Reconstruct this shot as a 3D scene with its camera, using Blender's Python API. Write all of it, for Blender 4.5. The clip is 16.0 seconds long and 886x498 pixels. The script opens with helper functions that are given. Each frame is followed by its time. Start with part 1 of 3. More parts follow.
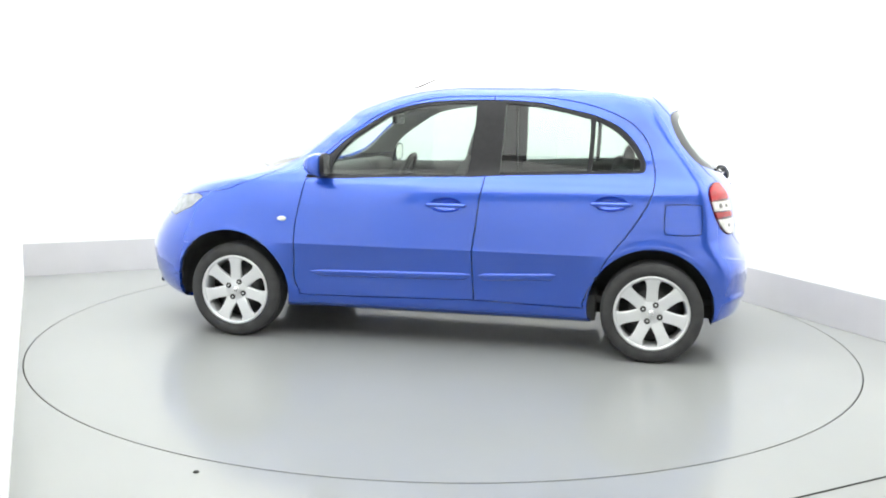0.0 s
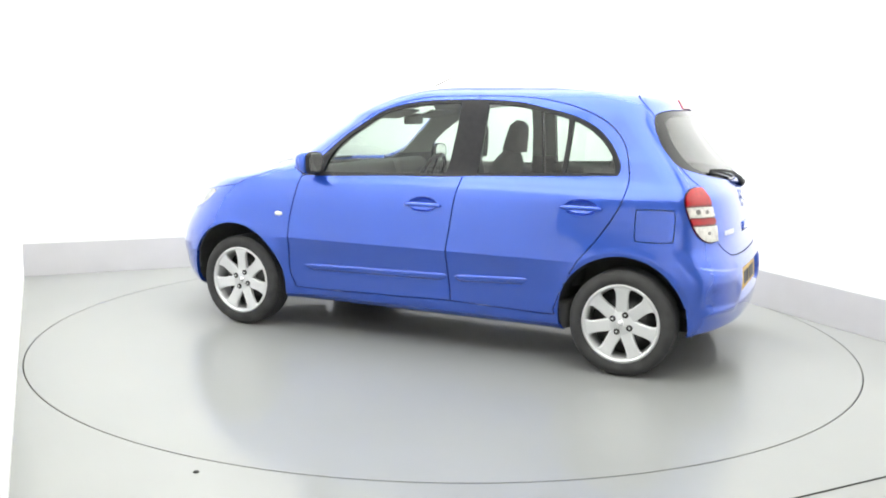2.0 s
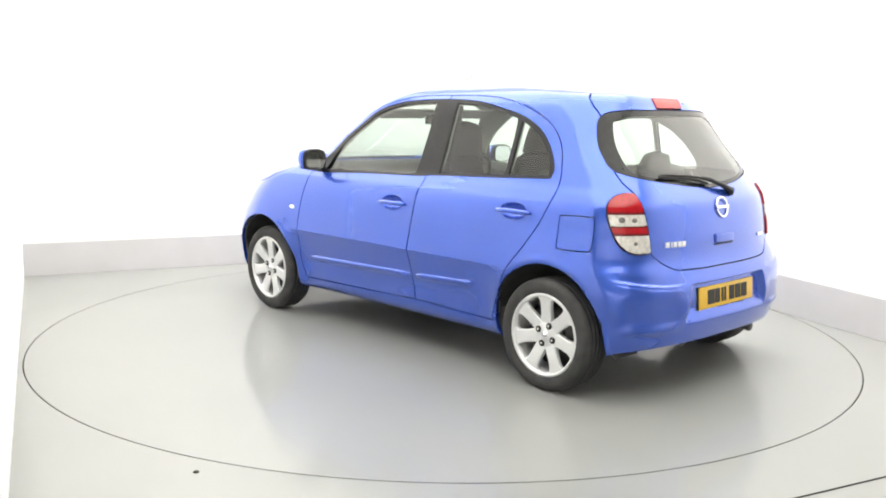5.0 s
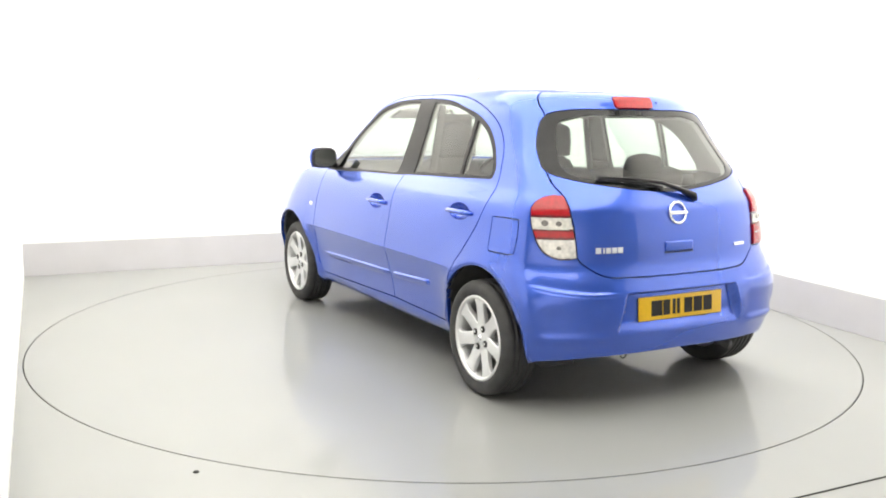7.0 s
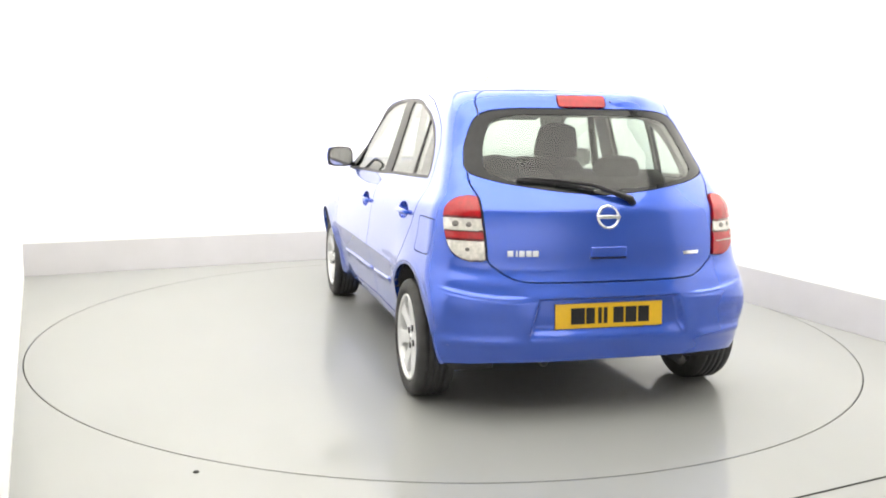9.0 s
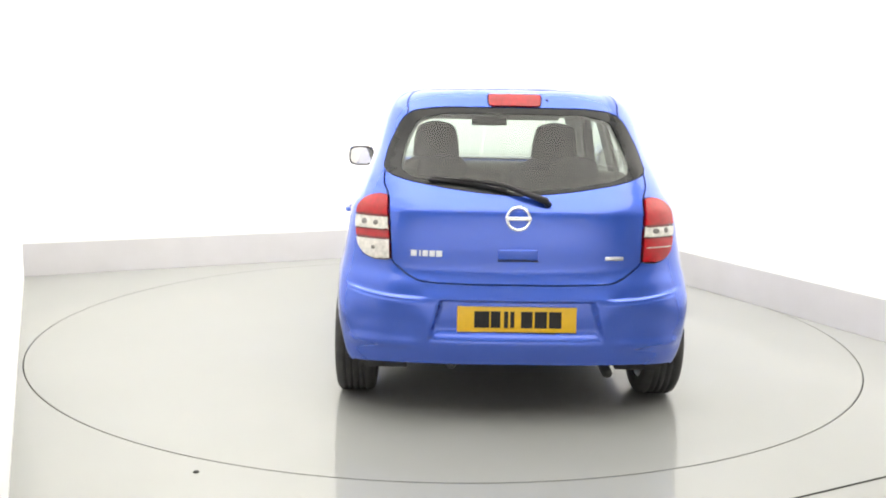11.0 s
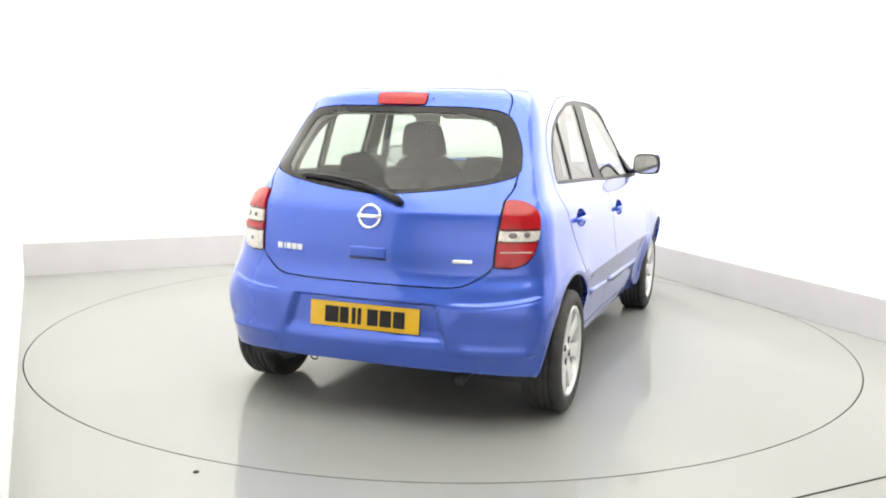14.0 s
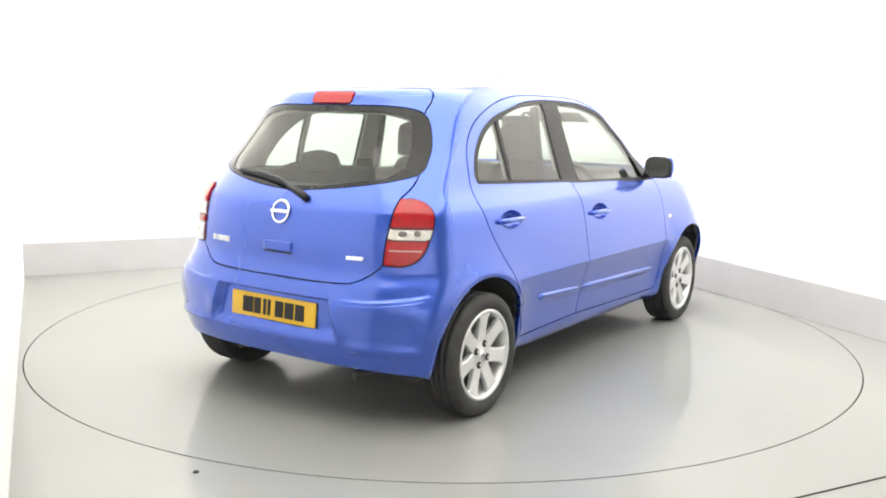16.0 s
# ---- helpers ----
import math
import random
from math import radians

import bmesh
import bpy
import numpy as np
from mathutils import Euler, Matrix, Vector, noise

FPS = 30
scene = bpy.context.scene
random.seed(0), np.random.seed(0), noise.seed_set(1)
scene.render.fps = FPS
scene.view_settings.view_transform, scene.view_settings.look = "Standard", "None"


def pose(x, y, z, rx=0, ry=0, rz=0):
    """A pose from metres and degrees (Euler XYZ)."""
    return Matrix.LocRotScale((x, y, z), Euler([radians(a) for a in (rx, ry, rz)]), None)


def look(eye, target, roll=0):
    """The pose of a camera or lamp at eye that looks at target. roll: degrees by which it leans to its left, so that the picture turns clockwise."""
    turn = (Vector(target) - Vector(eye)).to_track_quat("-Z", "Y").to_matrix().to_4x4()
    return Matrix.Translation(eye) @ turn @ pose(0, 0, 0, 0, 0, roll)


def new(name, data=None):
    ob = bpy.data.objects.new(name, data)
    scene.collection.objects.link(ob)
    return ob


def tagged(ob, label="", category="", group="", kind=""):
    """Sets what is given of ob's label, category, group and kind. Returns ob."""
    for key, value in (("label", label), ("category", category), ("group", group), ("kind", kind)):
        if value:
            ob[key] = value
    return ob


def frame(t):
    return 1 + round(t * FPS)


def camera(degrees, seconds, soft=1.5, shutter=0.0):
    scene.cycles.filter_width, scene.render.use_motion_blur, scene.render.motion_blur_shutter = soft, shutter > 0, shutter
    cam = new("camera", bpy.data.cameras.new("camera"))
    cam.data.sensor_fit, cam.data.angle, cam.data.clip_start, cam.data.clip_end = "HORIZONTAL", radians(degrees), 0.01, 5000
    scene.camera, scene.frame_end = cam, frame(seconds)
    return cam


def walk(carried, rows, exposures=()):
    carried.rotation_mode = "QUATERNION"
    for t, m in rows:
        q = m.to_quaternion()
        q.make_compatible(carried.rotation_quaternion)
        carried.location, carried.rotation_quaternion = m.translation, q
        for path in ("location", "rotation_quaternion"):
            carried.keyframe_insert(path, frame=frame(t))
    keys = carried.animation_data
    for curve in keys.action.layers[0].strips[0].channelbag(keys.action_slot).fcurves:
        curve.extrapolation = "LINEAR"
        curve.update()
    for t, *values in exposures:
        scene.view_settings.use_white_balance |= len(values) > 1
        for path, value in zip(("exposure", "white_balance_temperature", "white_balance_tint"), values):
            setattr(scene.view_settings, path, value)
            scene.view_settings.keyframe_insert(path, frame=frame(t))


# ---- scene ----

SECONDS = 16.0
# fixed camera on a stand
EYE = (0.0, -5.756, 1.4128)
PAN, TILT, ROLL = -0.1242, 8.907, 1.0068
cam = camera(51.68, SECONDS, soft=1.9)
_yaw, _pit = radians(PAN), radians(TILT)
AIM = (EYE[0] + math.sin(_yaw) * math.cos(_pit), EYE[1] + math.cos(_yaw) * math.cos(_pit), EYE[2] - math.sin(_pit))
CAM_POSE = look(EYE, AIM, ROLL)
walk(cam, [(0.0, CAM_POSE), (SECONDS, CAM_POSE)], [(0.0, 0.0, 6350, 6), (3.5, 0.0, 6700, 8), (7.0, 0.0, 6900, 9), (SECONDS, 0.0, 6900, 9)])

# ---------------------------------------------------------------- light
world = bpy.data.worlds.new("studio_world")
scene.world = world
world.use_nodes = True
world.node_tree.nodes["Background"].inputs[0].default_value = (0.9, 0.95, 1.0, 1)
world.node_tree.nodes["Background"].inputs[1].default_value = 0.2


def area_lamp(name, at, target, sx, sy, watts, colour=(1, 0.985, 0.95)):
    data = bpy.data.lights.new(name, "AREA")
    data.shape, data.size, data.size_y, data.energy, data.color = "RECTANGLE", sx, sy, watts, colour
    ob = new(name, data)
    ob.matrix_world = look(at, target)
    return tagged(ob, "white area light added overhead, out of view", "light")


# assumed main light over the car, out of view
area_lamp("ceiling_area_light", (0.0, -1.6, 3.9), (0.0, -1.6, 0.0), 6.2, 7.0, 392)
# added fill behind the camera: brightens the front wall for bounce light
area_lamp("wall_fill_strip", (0.0, -5.9, 3.6), (0.0, -7.3, 1.0), 8.0, 0.3, 175).data.spread = radians(95)
# unseen strips added only to brighten the three white walls
for at, target, length, watts in (((-0.55, 1.25, 3.75), (-1.33, 2.88, 1.7), 4.6, 80), ((1.15, 0.05, 3.75), (2.65, 0.70, 1.7), 6.0, 88), ((-1.25, -0.30, 3.75), (-2.55, -0.88, 1.7), 4.6, 15)):
    area_lamp("wall_fill_strip", at, target, length, 0.3, watts).data.spread = radians(95)

# ---------------------------------------------------------------- materials


def mat(name, colour, rough=0.5, metal=0.0, coat=0.0, vary=0.0, scale=6.0, bump=0.0, bump_scale=200.0, rvary=0.0, spec=0.5):
    m = bpy.data.materials.new(name)
    m.use_nodes = True
    nt = m.node_tree
    b = nt.nodes["Principled BSDF"]
    b.inputs["Base Color"].default_value = (*colour, 1)
    b.inputs["Roughness"].default_value = rough
    b.inputs["Metallic"].default_value = metal
    b.inputs["Coat Weight"].default_value = coat
    b.inputs["Coat Roughness"].default_value = 0.03
    b.inputs["Coat IOR"].default_value = 1.65
    b.inputs["Specular IOR Level"].default_value = spec
    tc = nt.nodes.new("ShaderNodeTexCoord")
    if vary or rvary:
        n = nt.nodes.new("ShaderNodeTexNoise")
        n.inputs["Scale"].default_value, n.inputs["Detail"].default_value = scale, 6
        nt.links.new(tc.outputs["Object"], n.inputs["Vector"])
        if vary:
            r = nt.nodes.new("ShaderNodeValToRGB")
            r.color_ramp.elements[0].position, r.color_ramp.elements[1].position = 0.3, 0.7
            r.color_ramp.elements[0].color = (*[c * (1 - vary) for c in colour], 1)
            r.color_ramp.elements[1].color = (*[min(1, c * (1 + vary)) for c in colour], 1)
            nt.links.new(n.outputs["Fac"], r.inputs["Fac"])
            nt.links.new(r.outputs["Color"], b.inputs["Base Color"])
        if rvary:
            mr = nt.nodes.new("ShaderNodeMapRange")
            mr.inputs["To Min"].default_value, mr.inputs["To Max"].default_value = max(0, rough - rvary), rough + rvary
            nt.links.new(n.outputs["Fac"], mr.inputs["Value"])
            nt.links.new(mr.outputs["Result"], b.inputs["Roughness"])
    if bump:
        n2 = nt.nodes.new("ShaderNodeTexNoise")
        n2.inputs["Scale"].default_value, n2.inputs["Detail"].default_value = bump_scale, 3
        bp = nt.nodes.new("ShaderNodeBump")
        bp.inputs["Strength"].default_value, bp.inputs["Distance"].default_value = bump, 0.002
        nt.links.new(tc.outputs["Object"], n2.inputs["Vector"])
        nt.links.new(n2.outputs["Fac"], bp.inputs["Height"])
        nt.links.new(bp.outputs["Normal"], b.inputs["Normal"])
    return m


def glass_mat(name, tint, gloss=0.25, rough=0.0):
    m = bpy.data.materials.new(name)
    m.use_nodes = True
    nt = m.node_tree
    nt.nodes.clear()
    out = nt.nodes.new("ShaderNodeOutputMaterial")
    mix = nt.nodes.new("ShaderNodeMixShader")
    tr = nt.nodes.new("ShaderNodeBsdfTransparent")
    gl = nt.nodes.new("ShaderNodeBsdfGlossy")
    lw = nt.nodes.new("ShaderNodeLayerWeight")
    pw = nt.nodes.new("ShaderNodeMath")
    pw.operation = "POWER"
    pw.inputs[1].default_value = 3.0
    sc = nt.nodes.new("ShaderNodeMapRange")
    sc.inputs["To Min"].default_value, sc.inputs["To Max"].default_value = 0.05, 0.05 + gloss * 3
    tr.inputs["Color"].default_value = (*tint, 1)
    gl.inputs["Roughness"].default_value = rough
    nt.links.new(lw.outputs["Facing"], pw.inputs[0])
    nt.links.new(pw.outputs[0], sc.inputs["Value"])
    nt.links.new(sc.outputs["Result"], mix.inputs["Fac"])
    nt.links.new(tr.outputs[0], mix.inputs[1])
    nt.links.new(gl.outputs[0], mix.inputs[2])
    nt.links.new(mix.outputs[0], out.inputs["Surface"])
    return m


PAINT = mat("blue_metallic_paint", (0.030, 0.102, 0.57), 0.27, 0.62, 1.0, 0.04, 2.5, 0.03, 900)
GLASS = glass_mat("window_glass", (0.66, 0.73, 0.69), 0.25, 0.03)
BLACK = mat("black_trim_plastic", (0.014, 0.014, 0.016), 0.42, 0, 0, 0.2, 30, 0.1, 400, 0, 0.3)
FRITBLACK = mat("black_glass_border", (0.012, 0.013, 0.014), 0.10, 0, 0, 0.2, 30, 0, 400, 0, 0.3)
SEAL = mat("black_rubber_seal", (0.02, 0.02, 0.022), 0.6, 0, 0, 0.2, 40)
TYRE = mat("tyre_rubber", (0.036, 0.036, 0.037), 0.72, 0, 0, 0.25, 14, 0.25, 160)
ALLOY = mat("silver_alloy", (0.70, 0.71, 0.72), 0.34, 0.4, 0.4, 0.04, 9, 0.05, 300)
NUT = mat("dark_wheel_nut", (0.05, 0.05, 0.05), 0.45, 0.5, 0, 0.3, 30)
STEEL = mat("dark_brake_steel", (0.10, 0.10, 0.10), 0.5, 0.8, 0, 0.3, 20)
CHROME = mat("chrome", (0.86, 0.87, 0.88), 0.12, 1.0, 0, 0.03, 12)
RED = mat("red_lamp_lens", (0.37, 0.002, 0.008), 0.15, 0, 0.25, 0.2, 45, 0.4, 120)
CLEAR = mat("clear_lamp_lens", (0.60, 0.58, 0.54), 0.12, 0.1, 0.8, 0.25, 50, 0.4, 120)
HEADLENS = mat("clear_headlamp_lens", (0.27, 0.29, 0.31), 0.12, 0.1, 0.6, 0.25, 30, 0.3, 80)
LAMPRIM = mat("dark_red_lamp_rim", (0.13, 0.003, 0.008), 0.2, 0, 0.4, 0.2, 30)
BULB = mat("grey_reflector", (0.2, 0.19, 0.185), 0.25, 0.6)
AMBER = mat("clear_indicator_lens", (0.85, 0.84, 0.72), 0.2, 0, 1.0, 0.1, 80)
TRIM = mat("grey_cabin_plastic", (0.10, 0.10, 0.098), 0.75, 0, 0, 0.12, 10, 0.2, 300)
LINING = mat("pale_headlining_cloth", (0.30, 0.30, 0.285), 0.9, 0, 0, 0.08, 25, 0.2, 400)
CLOTH = mat("charcoal_seat_cloth", (0.038, 0.038, 0.04), 0.92, 0, 0, 0.08, 7)
# black raised towards grey to lighten the shade under the car
UNDER = mat("lifted_underbody_black", (0.035, 0.035, 0.034), 0.85, 0, 0, 0.3, 12)
YELLOW = mat("yellow_plate", (0.72, 0.43, 0.008), 0.35, 0, 0.3, 0.04, 40)
FLOOR = mat("grey_gloss_floor_paint", (0.255, 0.261, 0.257), 0.5, 0, 0.43, 0.04, 1.2, 0.02, 60, 0.05, 0.3)
FLOOR.node_tree.nodes["Principled BSDF"].inputs["Coat Roughness"].default_value = 0.09
FLOOR.node_tree.nodes["Principled BSDF"].inputs["Coat IOR"].default_value = 1.5
WALL = mat("white_backdrop_paint", (0.9, 0.9, 0.885), 0.85, 0, 0, 0.015, 0.8, 0.03, 40)
# grey of the unseen walls, set for the car's reflections and bounce light
OUTER = mat("grey_unseen_wall", (0.55, 0.55, 0.55), 0.85, 0, 0, 0.05, 0.8, 0.03, 40)
SKIRT = mat("pale_grey_skirting_paint", (0.48, 0.475, 0.49), 0.55, 0, 0, 0.04, 3)
GAP = mat("dark_joint", (0.03, 0.032, 0.03), 0.9, 0, 0, 0.3, 20)
RIMGREY = mat("grey_metal_edge", (0.11, 0.11, 0.11), 0.5, 0.5, 0, 0.3, 30)
CEIL = mat("white_ceiling_paint", (0.8, 0.8, 0.78), 0.9, 0, 0, 0.02, 1.0)
PAINT.node_tree.nodes["Principled BSDF"].inputs["Coat IOR"].default_value = 1.6
MIRROR = mat("mirror_glass", (0.9, 0.9, 0.9), 0.02, 1.0)

# ---------------------------------------------------------------- mesh helpers


def part(name, bm, material, parent=None, label="", smooth=True):
    me = bpy.data.meshes.new(name)
    if bm is not None:
        bmesh.ops.recalc_face_normals(bm, faces=bm.faces) if len(bm.faces) < 6000 else None
        bm.to_mesh(me)
        bm.free()
    me.polygons.foreach_set("use_smooth", [smooth] * len(me.polygons))
    for m in (material if isinstance(material, (list, tuple)) else (material,)):
        me.materials.append(m)
    ob = new(name, me)
    if parent is not None:
        ob.parent = parent
    if label:
        ob["label"] = label
    return ob


def raw(name, verts, faces, material, parent=None, label="", smooth=True, mats=None):
    me = bpy.data.meshes.new(name)
    me.from_pydata([tuple(v) for v in verts], [], [tuple(int(i) for i in f) for f in faces])
    me.polygons.foreach_set("use_smooth", [smooth] * len(me.polygons))
    for m in (material if isinstance(material, (list, tuple)) else (material,)):
        me.materials.append(m)
    if mats is not None:
        me.polygons.foreach_set("material_index", mats)
    me.validate()
    me.update()
    ob = new(name, me)
    if parent is not None:
        ob.parent = parent
    if label:
        ob["label"] = label
    return ob


def box(size, at=(0, 0, 0), bevel=0.0, seg=2, turn=None):
    bm = bmesh.new()
    bmesh.ops.create_cube(bm, size=1, matrix=Matrix.Translation(at) @ (turn or Matrix()) @ Matrix.Diagonal((*size, 1)))
    if bevel:
        bmesh.ops.bevel(bm, geom=bm.edges[:], offset=bevel, segments=seg, affect="EDGES", profile=0.6)
    return bm


def join(*bms):
    out = bmesh.new()
    for b in bms:
        me = bpy.data.meshes.new("tmp")
        b.to_mesh(me)
        out.from_mesh(me)
        bpy.data.meshes.remove(me)
        b.free()
    return out


def revolve(profile, n=48, axis="y"):
    """profile: (radius, along) points, closed back on itself when first equals last."""
    bm = bmesh.new()
    rings = []
    for k in range(n):
        a = 2 * math.pi * k / n
        c, s = math.cos(a), math.sin(a)
        rings.append([bm.verts.new((r * c, h, r * s) if axis == "y" else (r * c, r * s, h)) for r, h in profile])
    for k in range(n):
        p, q = rings[k], rings[(k + 1) % n]
        for i in range(len(profile) - 1):
            bm.faces.new((p[i], p[i + 1], q[i + 1], q[i]))
    return bm


def tube(points, radius, n=8, flat=1.0):
    """A round bar along points."""
    pts = [Vector(p) for p in points]
    bm = bmesh.new()
    rings = []
    for i, p in enumerate(pts):
        d = (pts[min(i + 1, len(pts) - 1)] - pts[max(i - 1, 0)]).normalized()
        u = d.cross(Vector((0, 0, 1)))
        u = u.normalized() if u.length > 1e-4 else Vector((1, 0, 0))
        v = d.cross(u)
        r = radius[i] if isinstance(radius, (list, tuple)) else radius
        rings.append([bm.verts.new(p + u * math.cos(a) * r + v * math.sin(a) * r * flat) for a in [2 * math.pi * k / n for k in range(n)]])
    for a, b in zip(rings, rings[1:]):
        for k in range(n):
            bm.faces.new((a[k], a[(k + 1) % n], b[(k + 1) % n], b[k]))
    bm.faces.new(rings[0])
    bm.faces.new(rings[-1][::-1])
    return bm


# ---------------------------------------------------------------- studio


def studio():
    # ring-shaped floor round the turntable
    n, r0 = 160, 2.4735
    vs, fs = [], []
    for k in range(n):
        a = 2 * math.pi * k / n
        c, s = math.cos(a), math.sin(a)
        f = 9.0 / max(abs(c), abs(s))
        vs += [(r0 * c, r0 * s, -0.03), (r0 * c, r0 * s, 0), (3.4 * c, 3.4 * s, 0), (f * c, f * s, 0)]
    for k in range(n):
        a, b = 4 * k, 4 * ((k + 1) % n)
        fs += [(a + i, b + i, b + i + 1, a + i + 1) for i in range(3)]
    fs = [f[::-1] for f in fs]
    tagged(raw("floor", vs, fs, FLOOR, smooth=False), "pale grey glossy painted studio floor", "floor", kind="structure")
    tagged(part("floor_joint", box((2.6, 0.006, 0.004), (0, 0, 0.0015)), GAP, smooth=False), "dark straight joint between floor panels", "floor joint", kind="structure").matrix_world = pose(2.06, -2.177, 0, 0, 0, 26.5)
    tagged(part("pit_bottom", box((5.2, 5.2, 0.01), (0, 0, -0.035)), GAP), "dark bottom of the turntable gap", "pit", kind="structure")
    disc = part("turntable", revolve([(0.001, -0.028), (2.467, -0.028), (2.468, -0.002), (2.466, 0), (2.0, 0), (1.0, 0), (0.001, 0)], 160, "z"), FLOOR, smooth=False)
    tagged(disc, "round grey glossy turntable set flush in the floor", "turntable")
    part("edge_trim", revolve([(2.4650, .0002), (2.4672, .0012), (2.4685, .0004)], 160, "z"), RIMGREY, disc, "thin dark metal edge of the turntable", False)
    bolt = part("floor_bolt", revolve([(0.0005, 0), (0.012, 0), (0.011, 0.004), (0.0005, 0.005)], 16, "z"), GAP)
    bolt.matrix_world = pose(-0.944, -2.409, 0)
    tagged(bolt, "small dark bolt head in the grey floor", "bolt")

    def wall(name, a, b, h, label, skirt=True, paint=WALL):
        a, b = Vector((*a, 0)), Vector((*b, 0))
        d = b - a
        m = Matrix.Translation((a + b) / 2) @ Matrix.Rotation(math.atan2(d.y, d.x), 4, "Z")
        w = part(name, box((d.length, 0.12, h), (0, 0.06, h / 2)), paint, smooth=False)
        w.matrix_world = m
        tagged(w, label, "wall", kind="structure")
        if skirt:
            k = part("baseboard", box((d.length, 0.014, 0.265), (0, 0.004, 0.1325), 0.003), SKIRT, smooth=False)
            k.matrix_world = m
            tagged(k, "low pale grey skirting along the white backdrop wall", "baseboard", kind="structure")
    wall("wall_back", (-3.75, 1.265), (1.30, 3.669), 4.0, "bright white studio backdrop wall")
    wall("wall_right", (1.06, 3.716), (4.10, -3.256), 4.0, "bright white studio side wall")
    wall("wall_left", (-1.354, -3.10), (-3.45, 1.62), 4.0, "plain white studio side panel", False)
    # added walls out of view: close the room, shape reflections and bounce
    wall("wall_outer_front", (6.2, -7.4), (-6.2, -7.4), 4.0, "unseen grey wall added to close the studio", False, OUTER)
    wall("wall_outer_left", (-6, -7.6), (-6, 8), 4.0, "unseen grey wall added to close the studio", False, OUTER)
    wall("wall_outer_right", (6, 8), (6, -7.6), 4.0, "unseen grey wall added to close the studio", False, OUTER)
    wall("wall_outer_back", (-8, 8), (8, 8), 4.0, "unseen grey wall added to close the studio", False, OUTER)
    tagged(part("ceiling", box((16.4, 16.4, 0.1), (0, 0, 4.05)), CEIL, smooth=False), "plain white studio ceiling", "ceiling", kind="structure")
    return disc


# ---------------------------------------------------------------- car body surface
# height, rear end, front end, half width, rear corner length, front corner length
LEVELS = np.array([
    (.165, -1.64, 1.78, .66, .26, .55), (.185, -1.70, 1.86, .74, .25, .58), (.22, -1.735, 1.92, .775, .24, .6), (.28, -1.76, 1.965, .79, .235, .62),
    (.36, -1.776, 1.99, .80, .23, .64), (.44, -1.785, 2.0, .816, .225, .65), (.52, -1.777, 1.985, .826, .23, .66), (.60, -1.745, 1.95, .829, .25, .66),
    (.68, -1.715, 1.90, .8235, .27, .66), (.76, -1.71, 1.845, .8145, .28, .65), (.83, -1.70, 1.775, .801, .285, .62), (.88, -1.69, 1.705, .788, .285, .58),
    (.92, -1.68, 1.61, .773, .28, .55), (.96, -1.655, 1.475, .75, .27, .55), (1.0, -1.625, 1.32, .722, .26, .58), (1.06, -1.577, 1.155, .697, .25, .58),
    (1.13, -1.522, 1.035, .675, .25, .56), (1.2, -1.467, .93, .653, .25, .53), (1.27, -1.418, .82, .631, .25, .51), (1.335, -1.378, .71, .612, .255, .45),
    (1.38, -1.350, .61, .594, .265, .42), (1.413, -1.333, .52, .575, .29, .405), (1.441, -1.305, .435, .550, .32, .40), (1.464, -1.225, .345, .514, .35, .385),
    (1.484, -1.04, .24, .460, .37, .38), (1.499, -.79, .13, .375, .36, .36), (1.508, -.56, .01, .255, .21, .21), (1.513, -.29, -.17, .03, .03, .03)])
SR, SF = 0.32, 0.70


def hermite(x, y, q):
    h = np.diff(x)
    d = np.diff(y) / h
    m = np.zeros_like(y)
    w1, w2 = 2 * h[1:] + h[:-1], h[1:] + 2 * h[:-1]
    with np.errstate(all="ignore"):
        m[1:-1] = np.where(d[1:] * d[:-1] > 0, (w1 + w2) / (w1 / d[:-1] + w2 / d[1:]), 0)
    m[0], m[-1] = d[0], d[-1]
    k = np.clip(np.searchsorted(x, q) - 1, 0, len(x) - 2)
    t = (q - x[k]) / h[k]
    return (1 + 2 * t) * (1 - t) ** 2 * y[k] + t * (1 - t) ** 2 * h[k] * m[k] + t * t * (3 - 2 * t) * y[k + 1] + t * t * (t - 1) * h[k] * m[k + 1]


ZFINE = np.linspace(.165, 1.513, 1200)
KERNEL = np.exp(-np.linspace(-2.2, 2.2, 41) ** 2)
KERNEL /= KERNEL.sum()
BLEND = np.clip((1.40 - ZFINE) / .06, 0, 1) * np.clip((ZFINE - .2) / .05, 0, 1)
FINE = []
for col in range(1, 6):
    v = hermite(LEVELS[:, 0], LEVELS[:, col], ZFINE)
    sm = np.convolve(np.pad(v, 20, mode="edge"), KERNEL, "valid")
    FINE.append(v * (1 - BLEND) + sm * BLEND)


def step(a, b, v):
    t = np.clip((v - a) / (b - a), 0, 1)
    return t * t * (3 - 2 * t)


